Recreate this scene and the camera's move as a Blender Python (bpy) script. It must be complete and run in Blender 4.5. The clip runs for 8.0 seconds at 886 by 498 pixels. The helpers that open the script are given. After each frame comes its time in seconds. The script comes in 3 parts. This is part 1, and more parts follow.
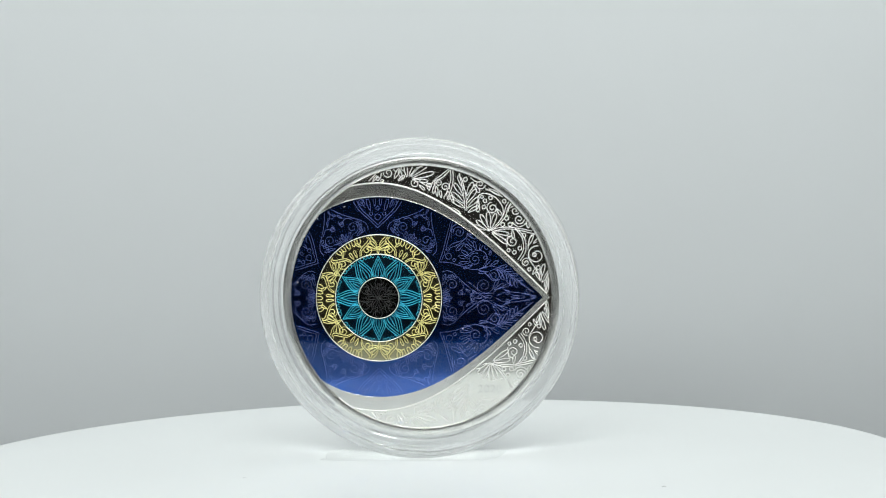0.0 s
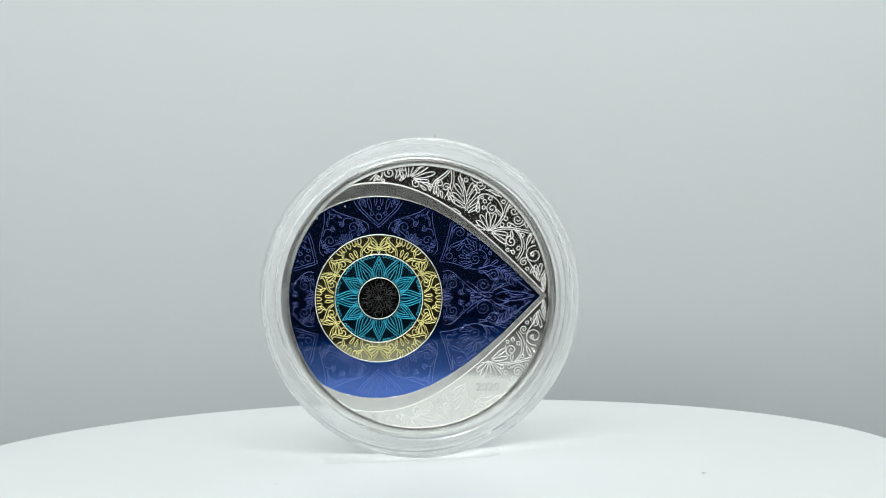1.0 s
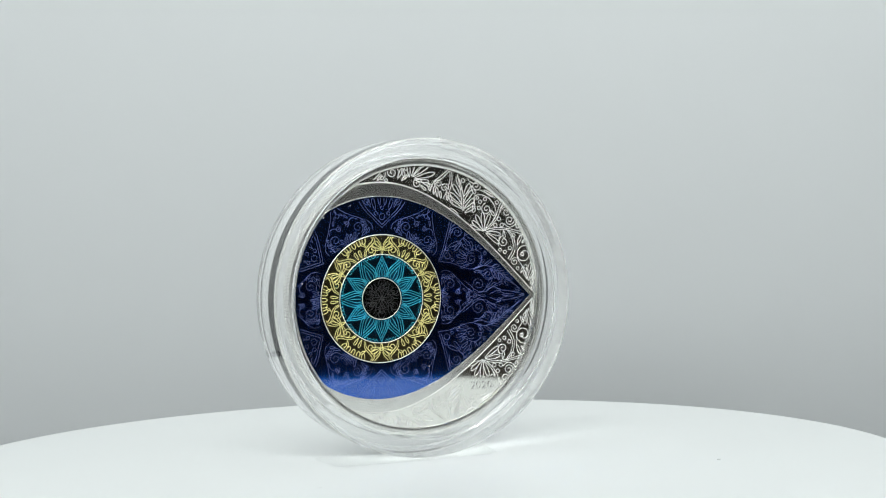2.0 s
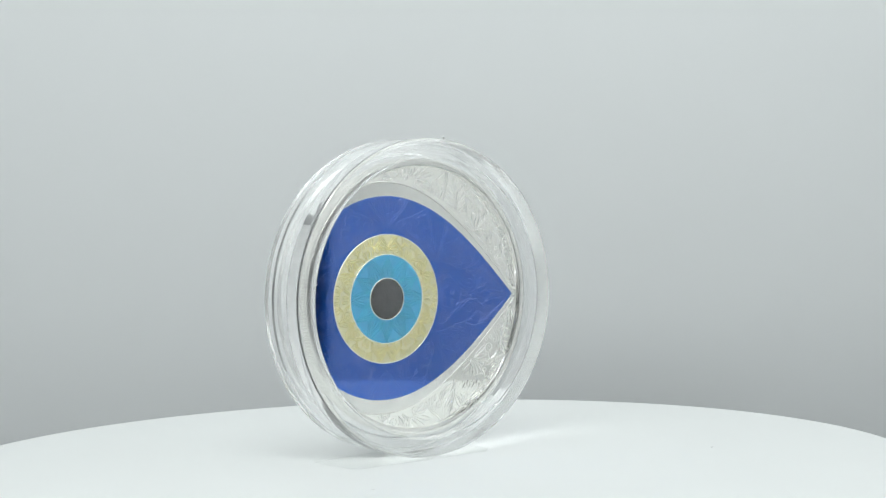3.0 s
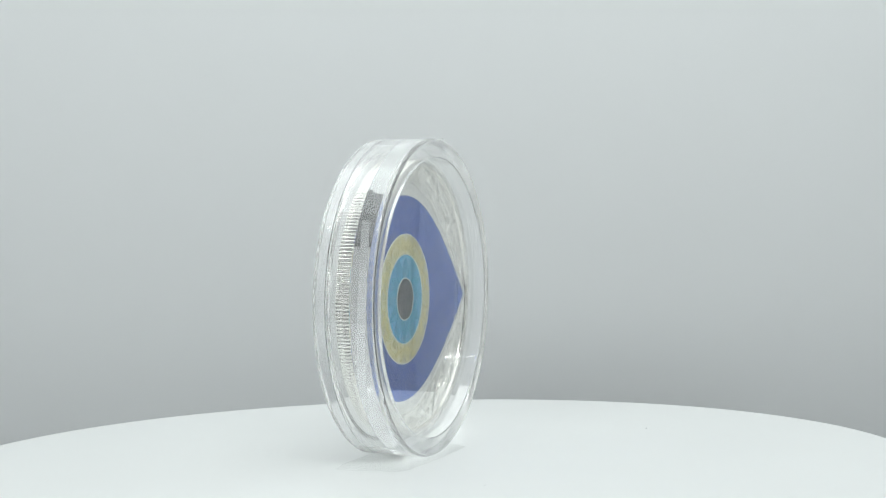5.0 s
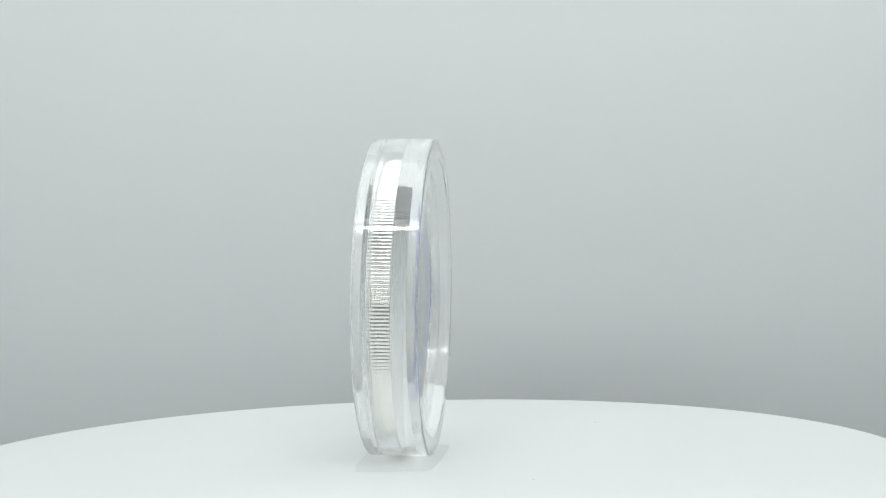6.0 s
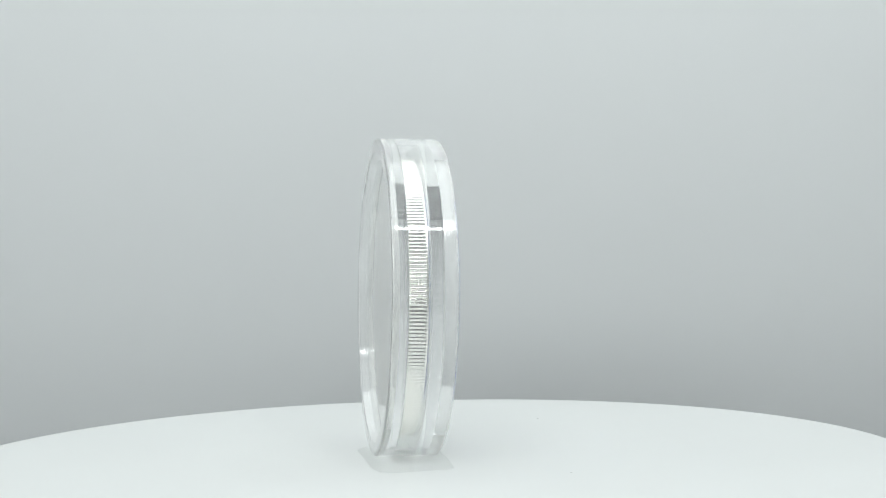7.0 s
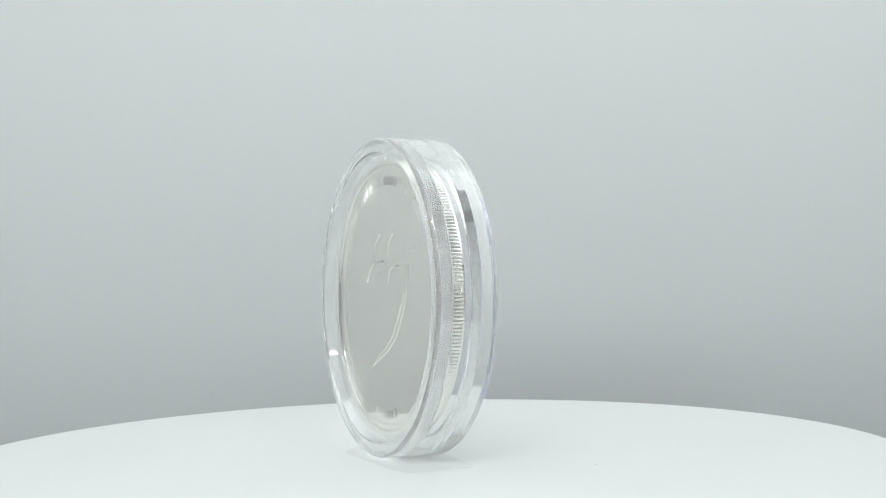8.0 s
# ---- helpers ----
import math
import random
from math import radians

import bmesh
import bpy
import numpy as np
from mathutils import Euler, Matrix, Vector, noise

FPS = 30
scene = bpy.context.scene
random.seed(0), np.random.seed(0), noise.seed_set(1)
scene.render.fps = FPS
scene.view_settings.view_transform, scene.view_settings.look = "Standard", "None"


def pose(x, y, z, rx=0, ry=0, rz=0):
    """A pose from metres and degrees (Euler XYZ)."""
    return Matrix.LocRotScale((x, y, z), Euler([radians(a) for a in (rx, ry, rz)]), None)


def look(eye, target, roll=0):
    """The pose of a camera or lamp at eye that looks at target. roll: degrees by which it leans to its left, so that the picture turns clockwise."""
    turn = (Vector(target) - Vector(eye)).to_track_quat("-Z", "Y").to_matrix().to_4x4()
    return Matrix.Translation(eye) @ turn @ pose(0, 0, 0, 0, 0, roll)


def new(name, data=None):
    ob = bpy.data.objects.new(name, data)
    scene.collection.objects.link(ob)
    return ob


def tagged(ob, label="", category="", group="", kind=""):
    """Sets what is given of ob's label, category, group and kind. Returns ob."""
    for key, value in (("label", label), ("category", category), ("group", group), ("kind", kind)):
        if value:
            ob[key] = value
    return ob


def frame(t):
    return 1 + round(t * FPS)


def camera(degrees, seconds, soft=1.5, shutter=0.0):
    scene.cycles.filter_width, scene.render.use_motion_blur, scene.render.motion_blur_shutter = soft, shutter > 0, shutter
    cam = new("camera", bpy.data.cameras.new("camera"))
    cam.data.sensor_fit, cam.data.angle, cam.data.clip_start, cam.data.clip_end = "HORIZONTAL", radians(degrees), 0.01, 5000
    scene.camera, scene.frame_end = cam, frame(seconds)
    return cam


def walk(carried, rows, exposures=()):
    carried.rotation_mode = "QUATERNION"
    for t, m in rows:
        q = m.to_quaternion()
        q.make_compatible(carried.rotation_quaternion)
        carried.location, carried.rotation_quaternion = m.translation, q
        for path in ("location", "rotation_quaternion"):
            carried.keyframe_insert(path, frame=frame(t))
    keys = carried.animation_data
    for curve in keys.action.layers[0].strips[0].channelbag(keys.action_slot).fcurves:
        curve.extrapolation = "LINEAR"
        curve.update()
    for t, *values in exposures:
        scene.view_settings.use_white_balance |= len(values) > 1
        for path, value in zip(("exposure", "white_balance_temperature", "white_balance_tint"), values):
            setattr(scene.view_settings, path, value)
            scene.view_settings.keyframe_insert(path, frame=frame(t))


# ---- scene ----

MM = 0.001

# ---------------------------------------------------------------- camera
cam = camera(34.31, 8.0, soft=1.15)
EYE = (4.55 * MM, -199.6 * MM, 30.8 * MM)
AIM = (4.55 * MM, 0.0, (30.8 - 199.6 * math.tan(radians(0.579))) * MM)
walk(cam, [(0.0, look(EYE, AIM, -1.39)), (8.0, look(EYE, AIM, -1.39))],
     exposures=[(0.0, 0.0), (8.0, 0.0)])

# ---------------------------------------------------------------- light
world = bpy.data.worlds.new("world")
scene.world = world
world.use_nodes = True
world.node_tree.nodes["Background"].inputs[0].default_value = (1.0, 0.96, 0.90, 1)
world.node_tree.nodes["Background"].inputs[1].default_value = 0.019


def area(name, loc, target, sx, sy, watts, colour):
    d = bpy.data.lights.new(name, "AREA")
    d.shape, d.size, d.size_y, d.energy, d.color = "RECTANGLE", sx, sy, watts, colour
    ob = new(name, d)
    ob.matrix_world = look(loc, target)
    return ob


# the LED panel under the roof of the light tent
area("led_panel_light", (0.012, -0.03, 0.292), (0.012, -0.03, 0.0), 0.35, 0.26, 0.362, (0.945, 1.0, 0.998))
area("led_bar_light", (0, -0.216, 0.288), (0, 0.06, 0.0), 0.34, 0.014, 0.775, (0.95, 1.0, 0.995))

# long paths through the clear acrylic
scene.cycles.max_bounces, scene.cycles.transmission_bounces, scene.cycles.glossy_bounces = 40, 40, 16

# ---------------------------------------------------------------- materials


def material(name, colour, rough=0.5, metal=0.0, var=0.0, var_scale=200.0, bump=0.0, bump_scale=800.0, rough_var=0.0, ior=1.45,
             transmission=0.0, coat=0.0):
    m = bpy.data.materials.new(name)
    m.use_nodes = True
    nt = m.node_tree
    b = nt.nodes["Principled BSDF"]
    b.inputs["Base Color"].default_value = (*colour, 1)
    b.inputs["Roughness"].default_value = rough
    b.inputs["Metallic"].default_value = metal
    b.inputs["IOR"].default_value = ior
    b.inputs["Transmission Weight"].default_value = transmission
    b.inputs["Coat Weight"].default_value = coat
    if var or bump or rough_var:
        co = nt.nodes.new("ShaderNodeTexCoord")
        n1 = nt.nodes.new("ShaderNodeTexNoise")
        n1.inputs["Scale"].default_value = var_scale
        n1.inputs["Detail"].default_value = 6
        nt.links.new(co.outputs["Object"], n1.inputs["Vector"])
        if var:
            ramp = nt.nodes.new("ShaderNodeValToRGB")
            ramp.color_ramp.elements[0].position, ramp.color_ramp.elements[1].position = 0.35, 0.68
            ramp.color_ramp.elements[0].color = (*[c * (1 - var) for c in colour], 1)
            ramp.color_ramp.elements[1].color = (*[min(1, c * (1 + var * 0.5)) for c in colour], 1)
            nt.links.new(n1.outputs["Fac"], ramp.inputs["Fac"])
            nt.links.new(ramp.outputs["Color"], b.inputs["Base Color"])
        if rough_var:
            mr = nt.nodes.new("ShaderNodeMapRange")
            mr.inputs["To Min"].default_value = max(0.0, rough - rough_var)
            mr.inputs["To Max"].default_value = rough + rough_var
            nt.links.new(n1.outputs["Fac"], mr.inputs["Value"])
            nt.links.new(mr.outputs["Result"], b.inputs["Roughness"])
        if bump:
            n2 = nt.nodes.new("ShaderNodeTexNoise")
            n2.inputs["Scale"].default_value = bump_scale
            n2.inputs["Detail"].default_value = 4
            nt.links.new(co.outputs["Object"], n2.inputs["Vector"])
            bp = nt.nodes.new("ShaderNodeBump")
            bp.inputs["Strength"].default_value = bump
            bp.inputs["Distance"].default_value = 0.00005
            nt.links.new(n2.outputs["Fac"], bp.inputs["Height"])
            nt.links.new(bp.outputs["Normal"], b.inputs["Normal"])
    return m


M_TENT = material("white_tent_fabric", (0.832, 0.85, 0.854), 0.9, var=0.02, var_scale=6, bump=0.2, bump_scale=900)
# unseen side walls, made whiter than the backdrop to bounce more light
M_BOUNCE_WALL = material("brightened_side_wall", (0.94, 0.945, 0.945), 0.8, var=0.02, var_scale=8, bump=0.2, bump_scale=900)
M_TABLE = material("white_turntable_plastic", (0.735, 0.75, 0.745), 0.38, var=0.015, var_scale=40, bump=0.15, bump_scale=1500, rough_var=0.06)
M_BOUNCE_CUT = material("bounce_cutting_grey", (0.16, 0.165, 0.17), 0.9, var=0.1, var_scale=30)
M_DESK = material("dark_desk_wood", (0.06, 0.045, 0.035), 0.5, var=0.3, var_scale=12)
M_ACRYLIC = material("clear_acrylic", (0.995, 1.0, 0.997), 0.012, ior=1.49, transmission=1.0)
# the white haze in these two lifts the capsule's dark refractions
M_HAZE = material("hazy_clear_acrylic", (0.995, 1.0, 0.998), 0.085, ior=1.49, transmission=0.82)
M_WALL = material("slightly_hazy_acrylic", (0.995, 1.0, 0.998), 0.025, ior=1.49, transmission=0.91)
M_FILM = material("see_through_grey", (0.60, 0.64, 0.60), 0.25)
M_FILM.node_tree.nodes["Principled BSDF"].inputs["Alpha"].default_value = 0.08
M_MIRROR = material("proof_silver_mirror", (0.97, 0.955, 0.91), 0.06, 1.0, rough_var=0.02, var_scale=900)
M_FROST = material("frosted_silver", (0.88, 0.87, 0.85), 0.6, 1.0, var=0.03, var_scale=1500, bump=0.3, bump_scale=9000)
M_SATIN = material("satin_silver", (0.95, 0.94, 0.91), 0.24, 1.0, var=0.05, var_scale=500, bump=0.1, bump_scale=6000, rough_var=0.06)
M_BLUE = material("blue_mirror_enamel", (0.020, 0.135, 0.60), 0.07, 1.0, var=0.06, var_scale=300, rough_var=0.03)
M_BLUE_LINE = material("light_blue_relief", (0.20, 0.25, 0.58), 0.55, 1.0, var=0.2, var_scale=400)
M_YELLOW = material("pale_yellow_mirror_enamel", (0.94, 0.89, 0.58), 0.03, 1.0, var=0.04, var_scale=400)
M_YELLOW_LINE = material("pale_yellow_relief", (0.86, 0.79, 0.36), 0.6, 1.0, var=0.05, var_scale=400)
# darker copies of the line colours: shade painted on the strokes' flanks
M_YELLOW_SHADE = material("shaded_yellow_flank", (0.46, 0.41, 0.16), 0.4, 1.0, var=0.05, var_scale=400)
M_CYAN_SHADE = material("shaded_turquoise_flank", (0.015, 0.20, 0.32), 0.4, 1.0, var=0.05, var_scale=400)
M_CYAN = material("turquoise_mirror_enamel", (0.12, 0.54, 0.90), 0.035, 1.0, var=0.05, var_scale=400)
M_CYAN_LINE = material("turquoise_relief", (0.07, 0.55, 0.72), 0.6, 1.0, var=0.06, var_scale=400)
M_BLACK = material("black_mirror_enamel", (0.085, 0.085, 0.09), 0.05, 1.0, var=0.1, var_scale=400)
M_BLACK_LINE = material("dark_grey_relief", (0.135, 0.135, 0.14), 0.45, 1.0)
M_PALE = material("pale_silver_line", (0.90, 0.90, 0.80), 0.5, 1.0)
M_LINT = material("white_lint", (0.85, 0.85, 0.83), 0.8)
M_DUST = material("pale_dust", (0.62, 0.63, 0.62), 0.9)

# ---------------------------------------------------------------- mesh helpers


def part(name, bm, mat, parent=None, label="", smooth=False, sharp=28):
    me = bpy.data.meshes.new(name)
    bmesh.ops.recalc_face_normals(bm, faces=bm.faces)
    bm.to_mesh(me)
    bm.free()
    me.materials.append(mat)
    if smooth:
        for p in me.polygons:
            p.use_smooth = True
        me.set_sharp_from_angle(angle=radians(sharp))
    ob = new(name, me)
    ob.parent = parent
    if label:
        tagged(ob, label)
    return ob


def raw(name, verts, faces, mat, parent=None, label="", kind=""):
    me = bpy.data.meshes.new(name)
    me.from_pydata(verts, [], faces)
    me.materials.append(mat)
    ob = new(name, me)
    ob.parent = parent
    return tagged(ob, label, kind=kind)


def box(bm, x0, x1, y0, y1, z0, z1, bevel=0.0):
    r = bmesh.ops.create_cube(bm, size=1)
    bmesh.ops.scale(bm, vec=(x1 - x0, y1 - y0, z1 - z0), verts=r["verts"])
    bmesh.ops.translate(bm, vec=((x0 + x1) / 2, (y0 + y1) / 2, (z0 + z1) / 2), verts=r["verts"])
    if bevel:
        es = list({e for v in r["verts"] for e in v.link_edges})
        bmesh.ops.bevel(bm, geom=es, offset=bevel, segments=2, affect="EDGES", profile=0.5)


def lathe_z(bm, profile, n=128):
    """Turns a profile of (radius, height) about the z axis."""
    rings = []
    for r, z in profile:
        if r < 1e-9:
            rings.append([bm.verts.new((0, 0, z))])
        else:
            rings.append([bm.verts.new((r * math.cos(2 * math.pi * i / n), r * math.sin(2 * math.pi * i / n), z)) for i in range(n)])
    for a, b in zip(rings, rings[1:]):
        for i in range(n):
            j = (i + 1) % n
            if len(a) == 1 and len(b) == 1:
                continue
            if len(a) == 1:
                bm.faces.new((a[0], b[i], b[j]))
            elif len(b) == 1:
                bm.faces.new((a[i], a[j], b[0]))
            else:
                bm.faces.new((a[i], a[j], b[j], b[i]))


def lathe_face(bm, profile, n=192):
    """Turns a closed profile of (radius, outward) in millimetres about the axis through the coin's faces; outward is towards -y."""
    start = len(bm.verts)
    lathe_z(bm, [(r * MM, b * MM) for r, b in profile], n)
    bm.verts.ensure_lookup_table()
    for v in bm.verts[start:]:
        x, y, z = v.co
        v.co = (x, -z, y)


# ---------------------------------------------------------------- the light tent and the room round it
TENT_X, TENT_FRONT, TENT_BACK, TENT_FLOOR, TENT_TOP = 0.20, -0.074, 0.21, -0.045, 0.30
ROOF_FRONT = -0.235


def build_tent():
    # hanging cloth: flat above; the bend below is added to make it darker
    bm = bmesh.new()
    nx, nz = 24, 40
    sheets = []
    for thick in (0.0, 0.002):
        grid = []
        for k in range(nz + 1):
            z = TENT_FLOOR + (TENT_TOP - TENT_FLOOR) * (k / nz) ** 1.6
            row = []
            for i in range(nx + 1):
                x = -TENT_X + 2 * TENT_X * i / nx
                shade_bend = max(0.0, 0.010 - z) ** 2 * (1.2 + 3.3 * math.exp(-((x - 0.03) / 0.07) ** 2))
                row.append(bm.verts.new((x, TENT_BACK + thick + shade_bend, z)))
            grid.append(row)
        for k in range(nz):
            for i in range(nx):
                bm.faces.new((grid[k][i], grid[k][i + 1], grid[k + 1][i + 1], grid[k + 1][i]))
        sheets.append(grid)
    f, r = sheets
    for k in range(nz):
        for i in (0, nx):
            bm.faces.new((f[k][i], f[k + 1][i], r[k + 1][i], r[k][i]))
    for i in range(nx):
        for k in (0, nz):
            bm.faces.new((f[k][i], f[k][i + 1], r[k][i + 1], r[k][i]))
    tagged(part("backdrop", bm, M_TENT, smooth=True), "plain white fabric backdrop hanging behind the turntable", "backdrop", kind="structure")
    # unseen floor, made grey to cut bounce onto the lower backdrop
    bm = bmesh.new()
    box(bm, -TENT_X, TENT_X, TENT_FRONT, TENT_BACK + 0.05, TENT_FLOOR - 0.004, TENT_FLOOR - 0.0002)
    tagged(part("floor_tent", bm, M_BOUNCE_CUT), "unseen grey floor of the light tent, added to cut bounced light", "floor", kind="structure")
    # unseen white sheet, added to brighten the lower part of the coin's reflection
    bm = bmesh.new()
    box(bm, -TENT_X, TENT_X, -0.42, TENT_FRONT - 0.0005, TENT_FLOOR - 0.0035, TENT_FLOOR - 0.0015)
    tagged(part("reflector_sheet", bm, M_TENT), "unseen white sheet lying on the desk, added to brighten the coin's reflection", "flap", kind="structure")
    for name, x0, x1 in (("wall_west", -TENT_X - 0.004, -TENT_X - 0.001), ("wall_east", TENT_X + 0.001, TENT_X + 0.004)):
        bm = bmesh.new()
        box(bm, x0, x1, TENT_FRONT, TENT_BACK + 0.03, TENT_FLOOR, TENT_TOP)
        tagged(part(name, bm, M_BOUNCE_WALL), "white side wall of the light tent", "wall", kind="structure")
    bm = bmesh.new()
    box(bm, -TENT_X, TENT_X, ROOF_FRONT, TENT_BACK, TENT_TOP + 0.001, TENT_TOP + 0.004)
    tagged(part("ceiling", bm, M_TENT), "white roof of the light tent", "ceiling", kind="structure")


def build_room():
    bm = bmesh.new()
    box(bm, -1.0, 1.0, -0.7, 0.6, TENT_FLOOR - 0.04, TENT_FLOOR - 0.004, 0.004)
    tagged(part("desk_top", bm, M_DESK), "dark desk top under the light tent", "desk", kind="structure")


build_tent()
build_room()

# ---------------------------------------------------------------- turntable
RIM = 68.7 * MM


def build_turntable():
    top = new("turntable")
    tagged(top, "round white plastic turntable standing on the white backdrop", "turntable")
    bm = bmesh.new()
    c = 0.0012
    prof = [(0, 0)] + [(RIM * k / 8, 0) for k in range(1, 8)] + [(RIM - c - 0.0002, 0), (RIM - c, 0)]
    prof += [(RIM - c + c * math.sin(a), -c + c * math.cos(a)) for a in (math.pi / 8 * k for k in range(1, 5))]
    prof += [(RIM, -0.010), (RIM - 0.002, -0.012), (0, -0.012)]
    lathe_z(bm, prof, 256)
    part("platter", bm, M_TABLE, top, smooth=True)
    bm = bmesh.new()
    lathe_z(bm, [(0, -0.0125), (0.052, -0.0125), (0.054, -0.015), (0.056, -0.043), (0.055, -0.0448), (0, -0.0448)], 96)
    part("foot", bm, M_TABLE, top, smooth=True)
    for i, (x, y, r) in enumerate(((-19.9, -17.3, 0.18), (33.2, -25.0, 0.24))):
        bm = bmesh.new()
        bmesh.ops.create_icosphere(bm, subdivisions=2, radius=r * MM)
        rng = random.Random(i)
        for v in bm.verts:
            k = 0.8 + 0.4 * rng.random()
            v.co = (v.co.x * k * 1.3, v.co.y * k * 0.8, v.co.z * k * 0.16)
        ob = part("dust_speck", bm, M_DUST, top, "tiny grey speck of dust")
        ob.matrix_basis = pose(x * MM, y * MM, 0.0001)
    return top


turntable = build_turntable()

# ---------------------------------------------------------------- capsule
RC = 22.06
RI, SL, WT, ROOF, CAVITY, BT = 19.38, 0.02, 1.88, 0.03, 21.22, 3.5  # lid: inner edge of the lip, its slope, window, cavity, top
RB, SB, WB, BB, FL = 19.76, 0.22, 3.95, 5.1, -2.98  # base: the same, and the parting plane


def supported(profile, d=0.05):
    """Adds points close to each corner, so that flat faces stay flat up to a tight rounded edge."""
    out = []
    for p, q in zip(profile, profile[1:]):
        out.append(p)
        n = math.hypot(q[0] - p[0], q[1] - p[1])
        if n > 3 * d:
            for k in (d / n, 1 - d / n):
                out.append((p[0] + (q[0] - p[0]) * k, p[1] + (q[1] - p[1]) * k))
    return out + [profile[-1]]


def build_capsule():
    top = new("coin_capsule")
    tagged(top, "clear acrylic coin capsule standing on edge on the turntable", "coin capsule")
    centre = pose(0, 0.6 * MM, RC * MM)
    # base shell: the back window with its raised rim; lid shell: front window, rim and the wall that stands clear of the coin's edge
    lip = [(0.5, 0.0), (0.35, 0.03), (0.21, 0.09), (0.1, 0.2), (0.03, 0.34), (0.0, 0.5)]
    base = [(0, -WB), (RB, -WB), (RB + SB, -BB + 0.1), (RB + SB + 0.15, -BB)] + [(RC - d, -BB + h) for d, h in lip] + [(RC, FL - 0.06), (RC - 0.05, FL - 0.02), (0, FL - 0.02)]
    lid = [(0, WT), (RI, WT), (RI + SL, BT - 0.1), (RI + SL + 0.15, BT)] + [(RC - d, BT - h) for d, h in lip]
    lid += [(RC, FL + 0.06), (RC - 0.05, FL + 0.02), (CAVITY, FL + 0.02), (CAVITY, ROOF - 0.05), (CAVITY - 0.05, ROOF), (0, ROOF)]
    for name, profile, mat in (("base_shell", base, M_WALL), ("lid_shell", lid, M_ACRYLIC)):
        bm = bmesh.new()
        lathe_face(bm, supported(profile), 384)
        shell = part(name, bm, mat, top, smooth=True)
        shell.matrix_basis = centre
        shell.visible_shadow = False
        # moulded lips and walls: hazier than the polished window, to lift their dark refractions
        shell.data.materials.append(M_HAZE)
        shell.data.materials.append(M_WALL)
        for p in shell.data.polygons:
            outward = -p.center.y / MM
            if math.hypot(p.center.x, p.center.z) > 19.3 * MM:
                p.material_index = 1 if outward > WT + 0.01 or outward < -WB - 0.01 else 2
    bm = bmesh.new()
    box(bm, 1.95 * MM, 2.25 * MM, -3.3 * MM, -2.8 * MM, (RC - 0.16) * MM, (RC + 0.22) * MM, 0.05 * MM)
    nub = part("moulding_nub", bm, M_HAZE, top, "tiny moulding nub on the capsule's rim")
    nub.matrix_basis = centre
    nub.visible_shadow = False
    return top


capsule = build_capsule()


def build_film():
    """A thin see-through grey film on which the capsule stands; it darkens the platter slightly."""
    top = new("grey_film")
    tagged(top, "thin see-through grey film lying under the capsule", "mounting film")
    bm = bmesh.new()
    ring = []
    for i in range(72):
        a = 2 * math.pi * i / 72
        c, d = math.cos(a), math.sin(a)
        wob = 1 + 0.025 * math.sin(5 * a + 1) + 0.02 * math.sin(11 * a)
        ring.append((-1.8 + 12.6 * wob * math.copysign(abs(c) ** 0.35, c), 1.3 + 5.6 * wob * math.copysign(abs(d) ** 0.45, d)))
    rows = [[bm.verts.new((x * MM * k - (1 - k) * 1.8 * MM, y * MM, z * MM)) for x, y in ring] for k, z in ((1.0, 0.015), (1.0, 0.035), (0.99, 0.05))]
    for p, q in zip(rows, rows[1:]):
        for i in range(72):
            j = (i + 1) % 72
            bm.faces.new((p[i], p[j], q[j], q[i]))
    bm.faces.new(rows[0])
    bm.faces.new(rows[-1])
    part("film", bm, M_FILM, top)
    return top


under_film = build_film()

# ---------------------------------------------------------------- the coin: outlines in millimetres, x across and z up, from its middle
COIN_R, FIELD_R = 19.3, 18.25
EYE_X, EYE_Z = -5.76, -0.1
R_YELLOW, R_CYAN, R_PUPIL = 8.82, 6.1, 2.85


def bezier(p0, p1, p2, p3, n=24):
    out = []
    for i in range(n + 1):
        t = i / n
        s = 1 - t
        out.append(tuple(s ** 3 * a + 3 * s * s * t * b + 3 * s * t * t * c + t ** 3 * d for a, b, c, d in zip(p0, p1, p2, p3)))
    return out


def teardrop(tip, crown_x, crown_z, limit):
    """The pointed drop, cut off by a circle of radius limit: a closed outline, anticlockwise from the tip."""
    upper = bezier((tip, 0), (tip - 6.6, 6.5), (crown_x + 9.0, crown_z), (crown_x, crown_z), 40)
    rad = 15.3 + (crown_z - 14.05)
    for i in range(1, 60):
        a = math.pi / 2 + i * 0.02
        p = (crown_x + rad * math.cos(a), crown_z - rad + rad * math.sin(a))
        if math.hypot(*p) > limit:
            break
        upper.append(p)
    a0 = math.atan2(upper[-1][1], upper[-1][0])
    left = [(limit * math.cos(a0 + (2 * math.pi - 2 * a0) * i / 60), limit * math.sin(a0 + (2 * math.pi - 2 * a0) * i / 60)) for i in range(61)]
    return upper + left[1:-1] + [(x, -z) for x, z in reversed(upper[1:])]


DROP = teardrop(17.1, -5.9, 14.0, 18.2)
FRAME_OUT = teardrop(18.1, -5.9, 15.9, 18.27)


def inside(poly, x, z):
    hit = False
    for (x0, z0), (x1, z1) in zip(poly, poly[1:] + poly[:1]):
        if (z0 > z) != (z1 > z) and x < (x1 - x0) * (z - z0) / (z1 - z0) + x0:
            hit = not hit
    return hit


